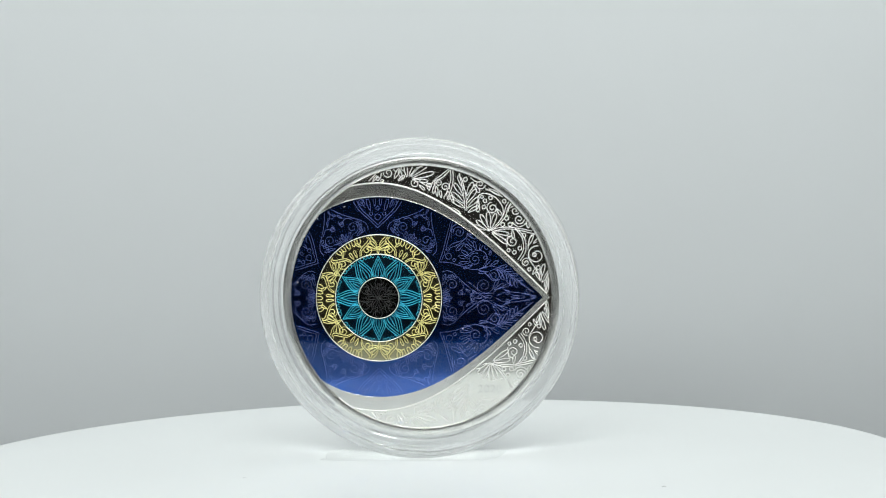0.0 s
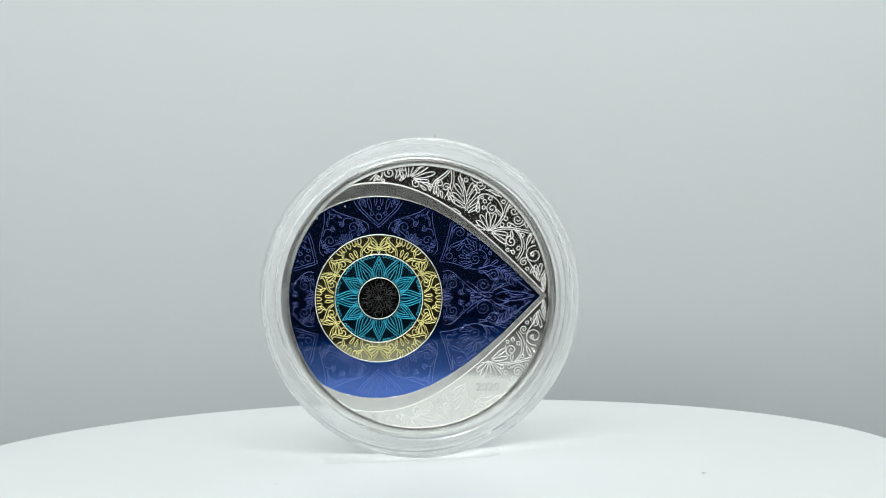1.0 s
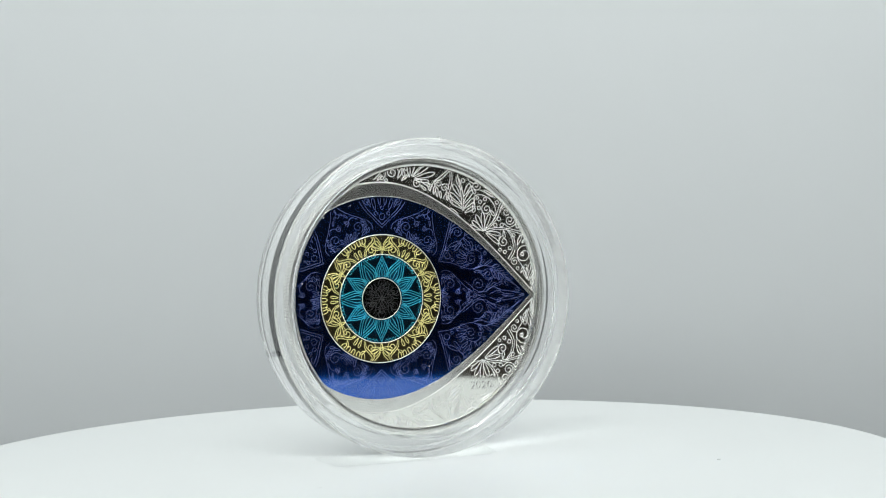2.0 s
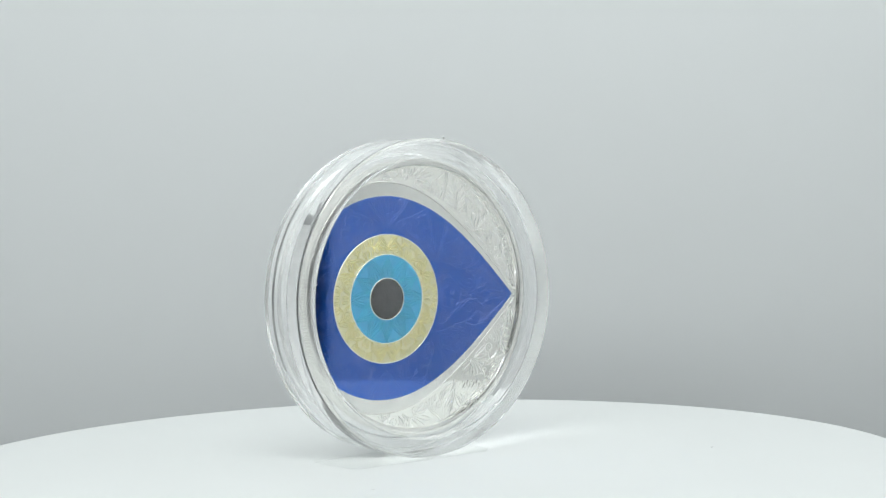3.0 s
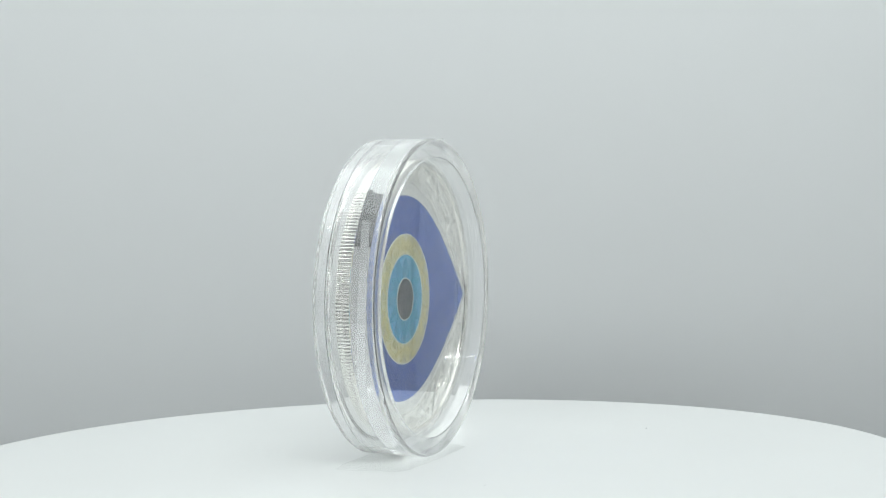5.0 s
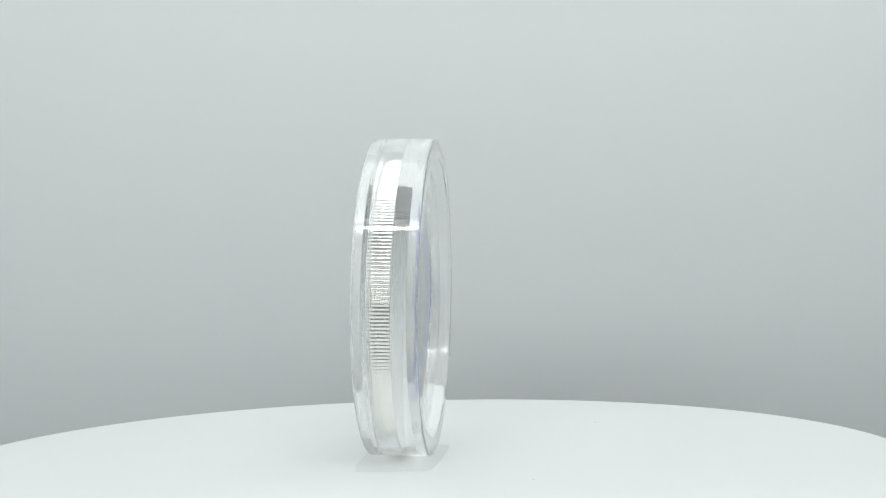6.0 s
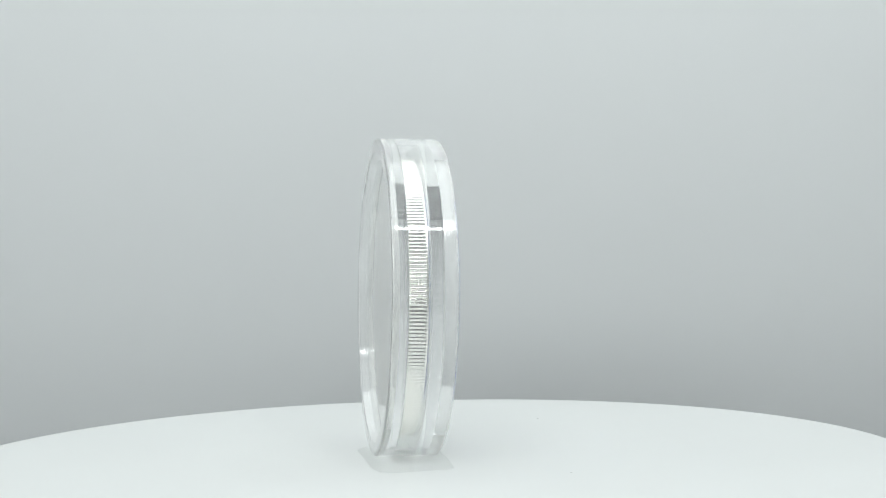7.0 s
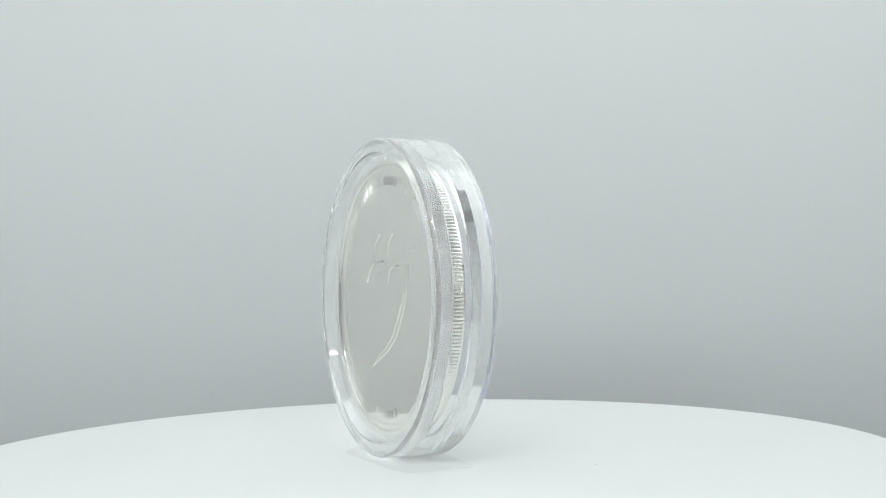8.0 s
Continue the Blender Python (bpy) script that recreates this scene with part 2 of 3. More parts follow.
def slab(name, outline, b0, b1, mat, parent, label="", chamfer=0.06):
    """A raised plate with a small chamfer on its upper edge."""
    n = len(outline)
    cx = sum(p[0] for p in outline) / n
    cz = sum(p[1] for p in outline) / n
    bm = bmesh.new()
    rings = []
    for shrink, b in ((0, b0), (0, b1 - chamfer), (chamfer, b1)):
        ring = []
        for x, z in outline:
            d = math.hypot(x - cx, z - cz)
            k = 1 - shrink / d
            ring.append(bm.verts.new(((cx + (x - cx) * k) * MM, -b * MM, (cz + (z - cz) * k) * MM)))
        rings.append(ring)
    for r0, r1 in zip(rings, rings[1:]):
        for i in range(n):
            j = (i + 1) % n
            bm.faces.new((r0[i], r0[j], r1[j], r1[i]))
    bm.faces.new(rings[-1])
    return part(name, bm, mat, parent, label)


def circle(x, z, r, n=96):
    return [(x + r * math.cos(2 * math.pi * i / n), z + r * math.sin(2 * math.pi * i / n)) for i in range(n)]


def build_coin():
    top = new("coin")
    tagged(top, "round silver proof coin with a blue eye inside the clear capsule", "coin")
    # blank with reeded edge and raised rims
    bm = bmesh.new()
    reeds, per = 250, 8
    n = reeds * per
    prof = [(0, -0.30), (18.25, -0.30), (18.35, -0.08), (18.5, 0.0), (19.1, 0.0), (19.25, -0.08), (COIN_R, -0.2), (COIN_R, -2.6), (19.25, -2.72), (19.1, -2.8),
            (18.5, -2.8), (18.35, -2.72), (18.25, -2.5), (0, -2.5)]
    lathe_face(bm, prof, n)
    bm.verts.ensure_lookup_table()
    for v in bm.verts:
        r = math.hypot(v.co.x, v.co.z)
        if r > (COIN_R - 0.01) * MM:
            k = round(math.atan2(v.co.z, v.co.x) / (2 * math.pi) * n) % per
            s = 1 - 0.0032 * (1 - math.cos(2 * math.pi * k / per))
            v.co.x *= s
            v.co.z *= s
    part("blank", bm, M_MIRROR, top, "mirror-polished silver blank with a reeded edge", smooth=True, sharp=50)
    bm = bmesh.new()
    arc = [(18.82 - 0.52 * math.cos(math.pi * k / 10), -0.04 + 0.11 * math.sin(math.pi * k / 10)) for k in range(11)]
    lathe_face(bm, [(18.3, -0.28)] + arc + [(19.28, -0.2)], 256)
    part("rim", bm, M_SATIN, top, "rounded satin silver rim", smooth=True)
    slab("frame_band", FRAME_OUT, -0.29, -0.10, M_SATIN, top, "satin silver band round the blue drop", 0.12)
    slab("blue_field", DROP, -0.16, -0.06, M_BLUE, top, "deep blue mirror-finish teardrop", 0.03)
    slab("yellow_ring", circle(EYE_X, EYE_Z, R_YELLOW), -0.10, -0.035, M_YELLOW, top, "pale yellow ring", 0.02)
    slab("turquoise_ring", circle(EYE_X, EYE_Z, R_CYAN), -0.10, -0.02, M_CYAN, top, "turquoise iris ring", 0.02)
    slab("pupil", circle(EYE_X, EYE_Z, R_PUPIL), -0.10, -0.005, M_BLACK, top, "black pupil", 0.02)
    return top


coin = build_coin()

# ---------------------------------------------------------------- engraved ornament: strokes in millimetres on the coin's face


def spiral(x, z, r, start, turns=1.6, sense=1, n=26):
    out = []
    for i in range(n + 1):
        t = i / n
        a = radians(start) + sense * turns * 2 * math.pi * t
        k = r * (1 - 0.85 * t)
        out.append((x + k * math.cos(a), z + k * math.sin(a)))
    return out


def leaf(x, z, ang, length, width, n=14):
    """A closed drop that starts at a point and swells towards its end."""
    c, s = math.cos(radians(ang)), math.sin(radians(ang))
    out = []
    for i in range(n + 1):
        t = 2 * math.pi * i / n
        u = length * (0.5 - 0.5 * math.cos(t))
        v = width * 0.5 * math.sin(t) * (0.35 + 0.65 * math.sin(t / 2) ** 2) * 1.25
        out.append((x + u * c - v * s, z + u * s + v * c))
    return out


def dot(x, z, r, n=12):
    return [(x + r * math.cos(2 * math.pi * i / n), z + r * math.sin(2 * math.pi * i / n)) for i in range(n + 1)]


def curve(*pts):
    """A smooth stroke through the points."""
    p = [pts[0], *pts, pts[-1]]
    out = []
    for i in range(1, len(p) - 2):
        for k in range(8):
            t = k / 8
            out.append(tuple(0.5 * (2 * b + (c - a) * t + (2 * a - 5 * b + 4 * c - d) * t * t + (3 * b - a - 3 * c + d) * t ** 3)
                             for a, b, c, d in zip(p[i - 1], p[i], p[i + 1], p[i + 2])))
    return out + [pts[-1]]


def fan(x, z, ang, spread, count, length, width):
    """Leaves that spread from one point; the middle ones are the longest."""
    out = []
    for i in range(count):
        k = (i / (count - 1) - 0.5) * 2 if count > 1 else 0
        out.append(leaf(x, z, ang + k * spread / 2, length * (1 - 0.28 * k * k), width))
    return out


def sprig(pts, side, count, length, width, splay=48):
    """A curved stem with leaves along it, on one side or on both."""
    stem = curve(*pts)
    out = [stem]
    for i in range(count):
        j = int((0.12 + 0.82 * i / count) * (len(stem) - 2))
        (x0, z0), (x1, z1) = stem[j], stem[j + 1]
        a = math.degrees(math.atan2(z1 - z0, x1 - x0))
        for s in ((1, -1) if side == 0 else (side,)):
            out.append(leaf(x0, z0, a + s * splay, length * (1 - 0.45 * i / count), width))
    return out


def mirrored(strokes):
    return strokes + [[(x, -z) for x, z in s] for s in strokes]


def turned(strokes, deg, ox=EYE_X, oz=EYE_Z):
    c, s = math.cos(radians(deg)), math.sin(radians(deg))
    return [[(ox + x * c - z * s, oz + x * s + z * c) for x, z in st] for st in strokes]


def clipped(strokes, keep):
    """Cuts strokes where they leave the region."""
    out = []
    for st in strokes:
        run = []
        for p in st:
            if keep(*p):
                run.append(p)
            else:
                if len(run) > 1:
                    out.append(run)
                run = []
        if len(run) > 1:
            out.append(run)
    return out


def engrave(name, strokes, width, b, height, mat, parent, label="", back=False, flank=None):
    """Raised strokes with sloping flanks, as one piece of relief; the flanks may be polished like the field or painted
    darker as shade.
    """
    verts, faces = [], []
    for st in strokes:
        n = len(st)
        closed = n > 3 and math.hypot(st[0][0] - st[-1][0], st[0][1] - st[-1][1]) < 1e-6
        base = len(verts)
        for i, (x, z) in enumerate(st):
            x0, z0 = st[i - 1] if i else (st[-2] if closed else st[0])
            x1, z1 = st[i + 1] if i < n - 1 else (st[1] if closed else st[-1])
            dx, dz = x1 - x0, z1 - z0
            d = math.hypot(dx, dz) or 1.0
            nx, nz = -dz / d, dx / d
            for off, lift in ((0.5, 0), (0.3, 0.7), (0, 1), (-0.3, 0.7), (-0.5, 0)):
                bb = b + lift * height * (-1 if back else 1)
                verts.append(((x + nx * off * width) * MM, -bb * MM, (z + nz * off * width) * MM))
        for i in range(n - 1):
            for k in range(4):
                q = base + 5 * i + k
                f = (q, q + 5, q + 6, q + 1)
                faces.append(f[::-1] if not back else f)
    if not verts:
        return None
    ob = raw(name, verts, faces, mat, parent, label)
    if flank:
        ob.data.materials.append(flank)
    for i, p in enumerate(ob.data.polygons):
        p.use_smooth = not flank
        p.material_index = 1 if flank and i % 4 in (0, 3) else 0
    return ob


# fields: kept inside the drop and clear of the yellow ring, or between the band and the rim
DROP_IN = [(EYE_X + (x - EYE_X) * 0.988, z * 0.988) for x, z in DROP]


def in_blue(x, z):
    return math.hypot(x - EYE_X, z - EYE_Z) > R_YELLOW + 0.05 and math.hypot(x, z) < 18.05 and inside(DROP_IN, x, z)


def in_silver(x, z):
    return math.hypot(x, z) < 18.2 and not inside(FRAME_OUT, x, z)


def arch():
    """The arch between two wedges: a pair of scrolls with berries, leaves and a pointed outline."""
    half = [curve((8.95, 3.62), (9.7, 3.78), (10.5, 3.42), (11.2, 2.75), (12.3, 1.75), (13.4, 0.9), (15.0, 0.08)),
            spiral(10.3, 1.85, 0.88, 205, 1.6, -1), curve((9.5, 1.48), (9.25, 1.1), (8.95, 0.95)),
            dot(9.6, 2.72, 0.17), dot(9.95, 3.0, 0.17), dot(10.36, 3.04, 0.17), dot(10.75, 2.82, 0.17), dot(10.16, 2.66, 0.13),
            leaf(8.98, 1.75, 72, 1.1, 0.34), leaf(8.98, 2.6, 60, 0.8, 0.3), leaf(9.0, 0.62, 30, 1.15, 0.34), leaf(9.0, 0.3, 10, 1.0, 0.3),
            curve((11.3, 2.35), (11.85, 1.75), (11.75, 1.15), (11.3, 0.95), (11.15, 0.6), (11.5, 0.42), (12.05, 0.55)), spiral(11.55, 0.72, 0.3, 120, 1.2, -1),
            dot(13.0, 0.52, 0.14), leaf(12.15, 1.2, -30, 0.75, 0.24)]
    return mirrored(half) + [dot(13.1, 0.0, 0.28), leaf(13.5, 0, 0, 0.8, 0.24), leaf(9.0, 0, 0, 1.3, 0.3)]


def wedge():
    """The pointed shield between two arches, with a ring, dots and leaves."""
    half = [curve((9.8, 0.0), (11.0, 1.3), (12.3, 2.65), (13.8, 3.6), (15.5, 4.2)), curve((10.2, 0.0), (11.3, 1.15), (12.5, 2.35), (13.95, 3.1), (15.5, 3.6)),
            dot(11.75, 0.92, 0.24), leaf(12.15, 1.0, 16, 1.7, 0.5), leaf(12.85, 0.38, 4, 1.15, 0.4), spiral(13.4, 2.25, 0.5, 200, 1.4, -1), leaf(12.6, 1.75, 20, 1.1, 0.36),
            dot(14.5, 1.2, 0.2), leaf(14.4, 0.5, 20, 1.5, 0.45)]
    return mirrored(half) + [dot(11.3, 0.0, 0.42), dot(12.5, 0.0, 0.24)]


def side_panel():
    """The wide shields above and below the tail, filled with two scrolls and their leaves."""
    half = [curve((2.75, 4.90), (3.37, 6.63), (3.92, 8.67), (4.39, 10.47), (4.63, 11.33)), curve((3.14, 5.14), (3.69, 6.63), (4.24, 8.67), (4.71, 10.55)), curve((2.75, 4.90), (4.39, 4.75), (5.96, 4.27), (7.69, 3.80), (9.57, 4.20)),
            dot(4.08, 5.69, 0.43), dot(4.86, 5.14, 0.22), dot(4.00, 6.63, 0.22), dot(4.63, 9.22, 0.2),
            spiral(5.57, 8.98, 0.85, 190, 1.7, -1), curve((4.47, 8.20), (4.63, 9.69), (5.65, 10.08), (6.51, 9.53), (6.67, 8.43), (5.96, 7.73)),
            leaf(6.12, 7.80, 204, 2.0, 0.5), leaf(6.27, 7.57, 226, 1.6, 0.46), leaf(6.51, 8.20, -48, 1.5, 0.44), leaf(6.67, 8.75, -25, 1.6, 0.42), leaf(6.59, 9.37, 5, 1.2, 0.38),
            spiral(7.76, 5.22, 0.92, 60, 1.75, 1), curve((9.18, 4.20), (9.41, 5.69), (8.55, 6.47), (7.37, 6.24), (6.43, 5.61)), leaf(6.98, 5.69, 143, 1.3, 0.42), leaf(6.90, 5.29, 163, 1.5, 0.42), leaf(7.06, 4.82, 184, 1.5, 0.42), leaf(7.37, 4.43, 200, 1.3, 0.38),
            leaf(7.92, 6.47, 104, 1.3, 0.42), leaf(8.39, 6.47, 68, 1.4, 0.42), leaf(7.37, 6.47, 140, 1.3, 0.4), dot(9.33, 6.86, 0.25), dot(9.18, 5.45, 0.22), dot(9.88, 6.00, 0.2), leaf(9.73, 6.16, 40, 0.9, 0.3)]
    return mirrored(half)


def tail():
    """Scrolls and feathered sprigs that run into the tip of the drop."""
    half = [spiral(8.94, 1.61, 0.92, 200, 1.6, -1), curve((8.00, 1.29), (8.31, 0.59), (9.41, 0.51), (10.20, 1.14)), curve((6.59, 2.24), (7.69, 1.45), (8.78, 0.67), (10.27, 0.51)),
            spiral(10.43, 3.02, 0.85, 150, 1.7, -1), curve((8.16, 3.73), (8.94, 3.49), (9.57, 2.86), (10.20, 2.31), (11.14, 2.47), (11.45, 3.25), (10.98, 3.80)), leaf(9.57, 3.49, 185, 1.3, 0.36), dot(9.73, 3.02, 0.16),
            spiral(14.98, 0.82, 0.48, 200, 1.4, 1), curve((10.20, 0.67), (11.29, 1.22), (12.39, 0.75), (13.80, 0.59), (16.16, 0.12)), curve((10.67, 0.20), (11.92, 0.67), (13.02, 0.27), (14.59, 0.12)), spiral(12.16, 0.59, 0.4, 140, 1.4, -1),
            leaf(10.35, 0.98, 32, 1.6, 0.4), leaf(10.20, 1.22, 58, 1.5, 0.42), leaf(11.22, 1.29, 20, 1.5, 0.36), dot(14.27, 2.47, 0.22), leaf(8.00, 0.51, 150, 0.8, 0.3), dot(7.37, 0.35, 0.24)]
    half += sprig([(8.31, 3.96), (10.04, 4.27), (11.84, 3.65), (13.41, 2.47), (15.76, 0.67)], 1, 6, 1.5, 0.4, 34)
    half += sprig([(10.51, 3.96), (11.84, 3.49), (13.02, 2.55), (14.59, 1.45)], -1, 5, 1.75, 0.42, 42)
    return mirrored(half) + [dot(8.39, 0.04, 0.26), leaf(8.86, 0.04, 0, 1.2, 0.36), leaf(12.63, 0.04, 0, 1.1, 0.3), leaf(15.37, 0.04, 0, 0.8, 0.22)]


def polar(r, deg):
    return (r * math.cos(radians(deg)), r * math.sin(radians(deg)))


def yellow_motif():
    """A fan of leaves about a seed, with a pair of double stems and scrolls that run to the leaf pairs between the fans."""
    half = [leaf(*polar(6.75, 1.2), 84, 1.45, 0.40), leaf(*polar(6.85, 1.0), 64, 1.55, 0.42), leaf(*polar(6.95, 0.8), 44, 1.35, 0.40),
            curve(polar(8.62, 7.0), polar(7.95, 3.2), polar(7.35, 1.1)),
            curve(polar(8.62, 9.2), polar(8.2, 7.6), polar(7.75, 9.6), polar(7.35, 14.0), polar(6.95, 19.0), polar(6.3, 22.0)),
            curve(polar(8.62, 11.2), polar(8.35, 9.6), polar(7.98, 11.2), polar(7.58, 15.6), polar(7.1, 20.6), polar(6.3, 23.8)),
            spiral(*polar(6.85, 13.2), 0.74, 170, 1.6, 1), leaf(*polar(7.5, 18.4), 62, 0.85, 0.3),
            leaf(*polar(6.35, 27.6), 24, 1.1, 0.36)]
    return mirrored(half) + [dot(7.0, 0, 0.15), leaf(6.2, 0, 0, 0.55, 0.3)]


def yellow_scallops():
    """Tongues that hang inwards from the outer border between two fans."""
    out = []
    for a in (-11.5, -5.8, 0.0, 5.8, 11.5):
        tilt = a * 0.05
        out.append(curve(polar(8.68, a - 1.5), polar(8.2, a - 1.55 - tilt), polar(7.92, a - tilt * 2), polar(8.2, a + 1.55 - tilt), polar(8.68, a + 1.5)))
    return out


def ring_scallops():
    """Small bows along the inside of the turquoise ring's border."""
    out = []
    for a in (-7.5, -2.5, 2.5, 7.5):
        out.append(curve(polar(6.0, a - 2.1), polar(5.72, a - 1.2), polar(5.72, a + 1.2), polar(6.0, a + 2.1)))
    return out


def petal(r0, r1, half_w):
    """A pointed petal: two nested outlines, an inner leaf and a short midrib."""
    out = []
    span = r1 - r0
    for k, reach in ((1.0, 1.0), (0.74, 0.84), (0.44, 0.62)):
        out += mirrored([curve((r0, half_w * 0.72 * k), (r0 + span * 0.22 * reach, half_w * k), (r0 + span * 0.5 * reach, half_w * 0.74 * k), (r0 + span * 0.78 * reach, half_w * 0.3 * k), (r0 + span * reach, 0.0))])
    return out + [curve((r0 + 0.1, 0.0), (r0 + span * 0.4, 0.0))]


def pupil_flower():
    out = []
    for k in range(6):
        out += turned([leaf(0.1, 0, 0, 1.35, 0.5), curve((1.2, 0.5), (1.75, 0.0), (1.2, -0.5)), curve((1.75, 0), (2.4, 0)), curve((1.5, 0.95), (2.0, 0.45), (2.55, 0.5))], 60 * k)
        out += turned([leaf(0.9, 0, 0, 1.2, 0.4), curve((1.5, 0.3), (2.2, 0.5), (2.65, 0.2)), curve((1.5, -0.3), (2.2, -0.5), (2.65, -0.2))], 60 * k + 30)
    return out


def silver_scrolls():
    """The upper ornament of the silver field, in clusters."""
    a = [curve((6.43, 11.96), (6.20, 14.39), (5.65, 17.14)), curve((6.67, 11.96), (6.51, 14.39), (5.96, 16.51)), leaf(6.12, 14.00, 124, 2.1, 0.6), leaf(6.27, 12.98, 138, 2.3, 0.6), leaf(6.35, 12.35, 148, 2.1, 0.52), leaf(6.27, 14.94, 112, 2.0, 0.52),
         leaf(6.59, 14.00, 62, 2.1, 0.6), leaf(6.59, 12.98, 54, 2.4, 0.62), leaf(6.75, 12.35, 42, 2.2, 0.56), leaf(6.82, 11.73, 30, 1.7, 0.46), leaf(5.80, 11.57, 152, 1.5, 0.46), dot(6.51, 16.27, 0.28),
         curve((6.90, 17.45), (7.37, 16.35), (8.31, 15.88), (9.25, 16.20)), spiral(8.55, 15.57, 0.8, 60, 1.6, -1), dot(7.61, 16.98, 0.22), leaf(7.76, 15.57, 300, 1.3, 0.44)]
    b = [leaf(-0.86, 16.51, 14, 3.1, 0.66), leaf(-1.10, 16.75, 36, 3.2, 0.66), leaf(-1.33, 16.82, 58, 2.2, 0.56), leaf(-1.65, 16.67, 96, 1.6, 0.46), leaf(-0.71, 16.27, -6, 2.0, 0.5), spiral(-0.47, 15.80, 0.75, 20, 1.5, 1),
         leaf(-2.27, 16.35, 110, 1.4, 0.42), dot(-2.20, 17.84, 0.24), spiral(-4.24, 17.29, 0.85, 60, 1.6, 1), curve((-5.33, 16.51), (-5.02, 17.76), (-3.92, 18.08), (-3.22, 17.45)), leaf(-3.37, 16.51, 62, 1.5, 0.5), leaf(-2.82, 16.20, 40, 1.1, 0.4), dot(-5.10, 16.20, 0.2),
         dot(-5.73, 16.51, 0.24), curve((-6.98, 16.20), (-5.96, 17.14), (-4.71, 17.92)), leaf(-6.43, 16.12, 50, 1.0, 0.34), curve((-0.31, 17.92), (1.25, 18.24), (3.61, 17.92)), leaf(0.31, 15.96, -20, 1.6, 0.44), leaf(0.08, 15.57, -42, 1.0, 0.34)]
    c = [curve((4.47, 17.69), (3.53, 16.75), (2.35, 15.88), (1.88, 14.47)), curve((4.16, 17.69), (3.14, 16.90), (2.04, 16.04), (1.49, 14.78)), curve((4.47, 17.69), (4.47, 16.20), (4.00, 14.78), (3.45, 13.69)), curve((4.78, 17.53), (4.78, 15.96), (4.39, 14.63), (3.92, 13.53)), spiral(2.75, 15.80, 0.6, 200, 1.5, -1), spiral(3.69, 15.25, 0.66, 330, 1.5, 1),
         leaf(2.04, 14.31, 80, 1.2, 0.4), leaf(2.59, 14.00, 96, 1.3, 0.4), leaf(3.14, 13.76, 100, 1.0, 0.36), leaf(1.41, 14.78, 100, 1.0, 0.36), leaf(4.16, 13.45, 95, 1.2, 0.36), leaf(4.86, 12.98, 110, 1.2, 0.36)]
    d = [spiral(10.20, 12.27, 0.85, 100, 1.7, 1), curve((8.24, 12.90), (8.31, 14.00), (9.25, 14.31), (10.51, 13.84), (11.45, 12.75), (11.69, 11.49), (10.98, 10.24)), dot(9.18, 13.29, 0.25), dot(9.96, 13.69, 0.25), dot(9.02, 12.43, 0.25), leaf(8.24, 13.37, 268, 1.6, 0.5), dot(11.84, 13.22, 0.25),
         leaf(10.82, 12.12, 308, 1.0, 0.4), curve((9.73, 9.14), (10.82, 10.08), (11.69, 11.25), (12.08, 12.43), (12.55, 13.29)), curve((10.04, 9.14), (11.14, 10.08), (12.00, 11.18), (12.39, 12.35), (12.86, 13.06)), dot(8.78, 13.84, 0.2), curve((9.25, 14.94), (10.35, 14.47), (11.61, 13.84)), leaf(9.73, 14.94, 330, 1.7, 0.42)]
    e = [spiral(13.33, 11.88, 0.75, 150, 1.6, -1), spiral(13.88, 10.71, 0.78, 40, 1.6, -1), curve((12.39, 11.80), (12.71, 12.67), (13.65, 12.67), (14.27, 11.80)), curve((12.94, 10.24), (13.80, 9.69), (14.75, 10.08), (14.90, 10.86)), dot(12.16, 10.86, 0.27), dot(11.61, 10.00, 0.27), dot(12.63, 10.00, 0.27), leaf(14.90, 10.39, 290, 0.9, 0.36)]
    f = [leaf(9.73, 9.14, 140, 2.3, 0.56), leaf(9.73, 9.22, 118, 2.5, 0.6), leaf(9.80, 9.29, 95, 2.5, 0.6), leaf(9.88, 9.29, 70, 2.4, 0.58), leaf(10.20, 9.06, -10, 2.3, 0.56), leaf(10.12, 8.90, -36, 2.6, 0.56), leaf(9.25, 9.29, 158, 1.7, 0.44),
         curve((9.88, 9.22), (11.45, 9.61), (13.41, 9.53), (16.08, 8.98)), curve((10.20, 9.06), (11.61, 9.37), (13.41, 9.29), (16.00, 8.67)), leaf(12.94, 9.22, 276, 1.1, 0.42), spiral(12.94, 7.65, 0.82, 90, 1.6, 1), curve((12.16, 6.94), (12.24, 8.20), (12.78, 8.43)), dot(13.96, 6.71, 0.26), dot(13.18, 6.16, 0.25), dot(12.39, 6.47, 0.22),
         curve((13.33, 9.45), (14.27, 8.12), (14.43, 6.55), (13.65, 5.14)), curve((13.65, 9.37), (14.59, 8.12), (14.75, 6.39), (13.96, 4.98)), spiral(14.75, 4.75, 0.6, 60, 1.5, 1), dot(15.22, 3.80, 0.22), leaf(15.69, 3.10, 60, 1.0, 0.36)]
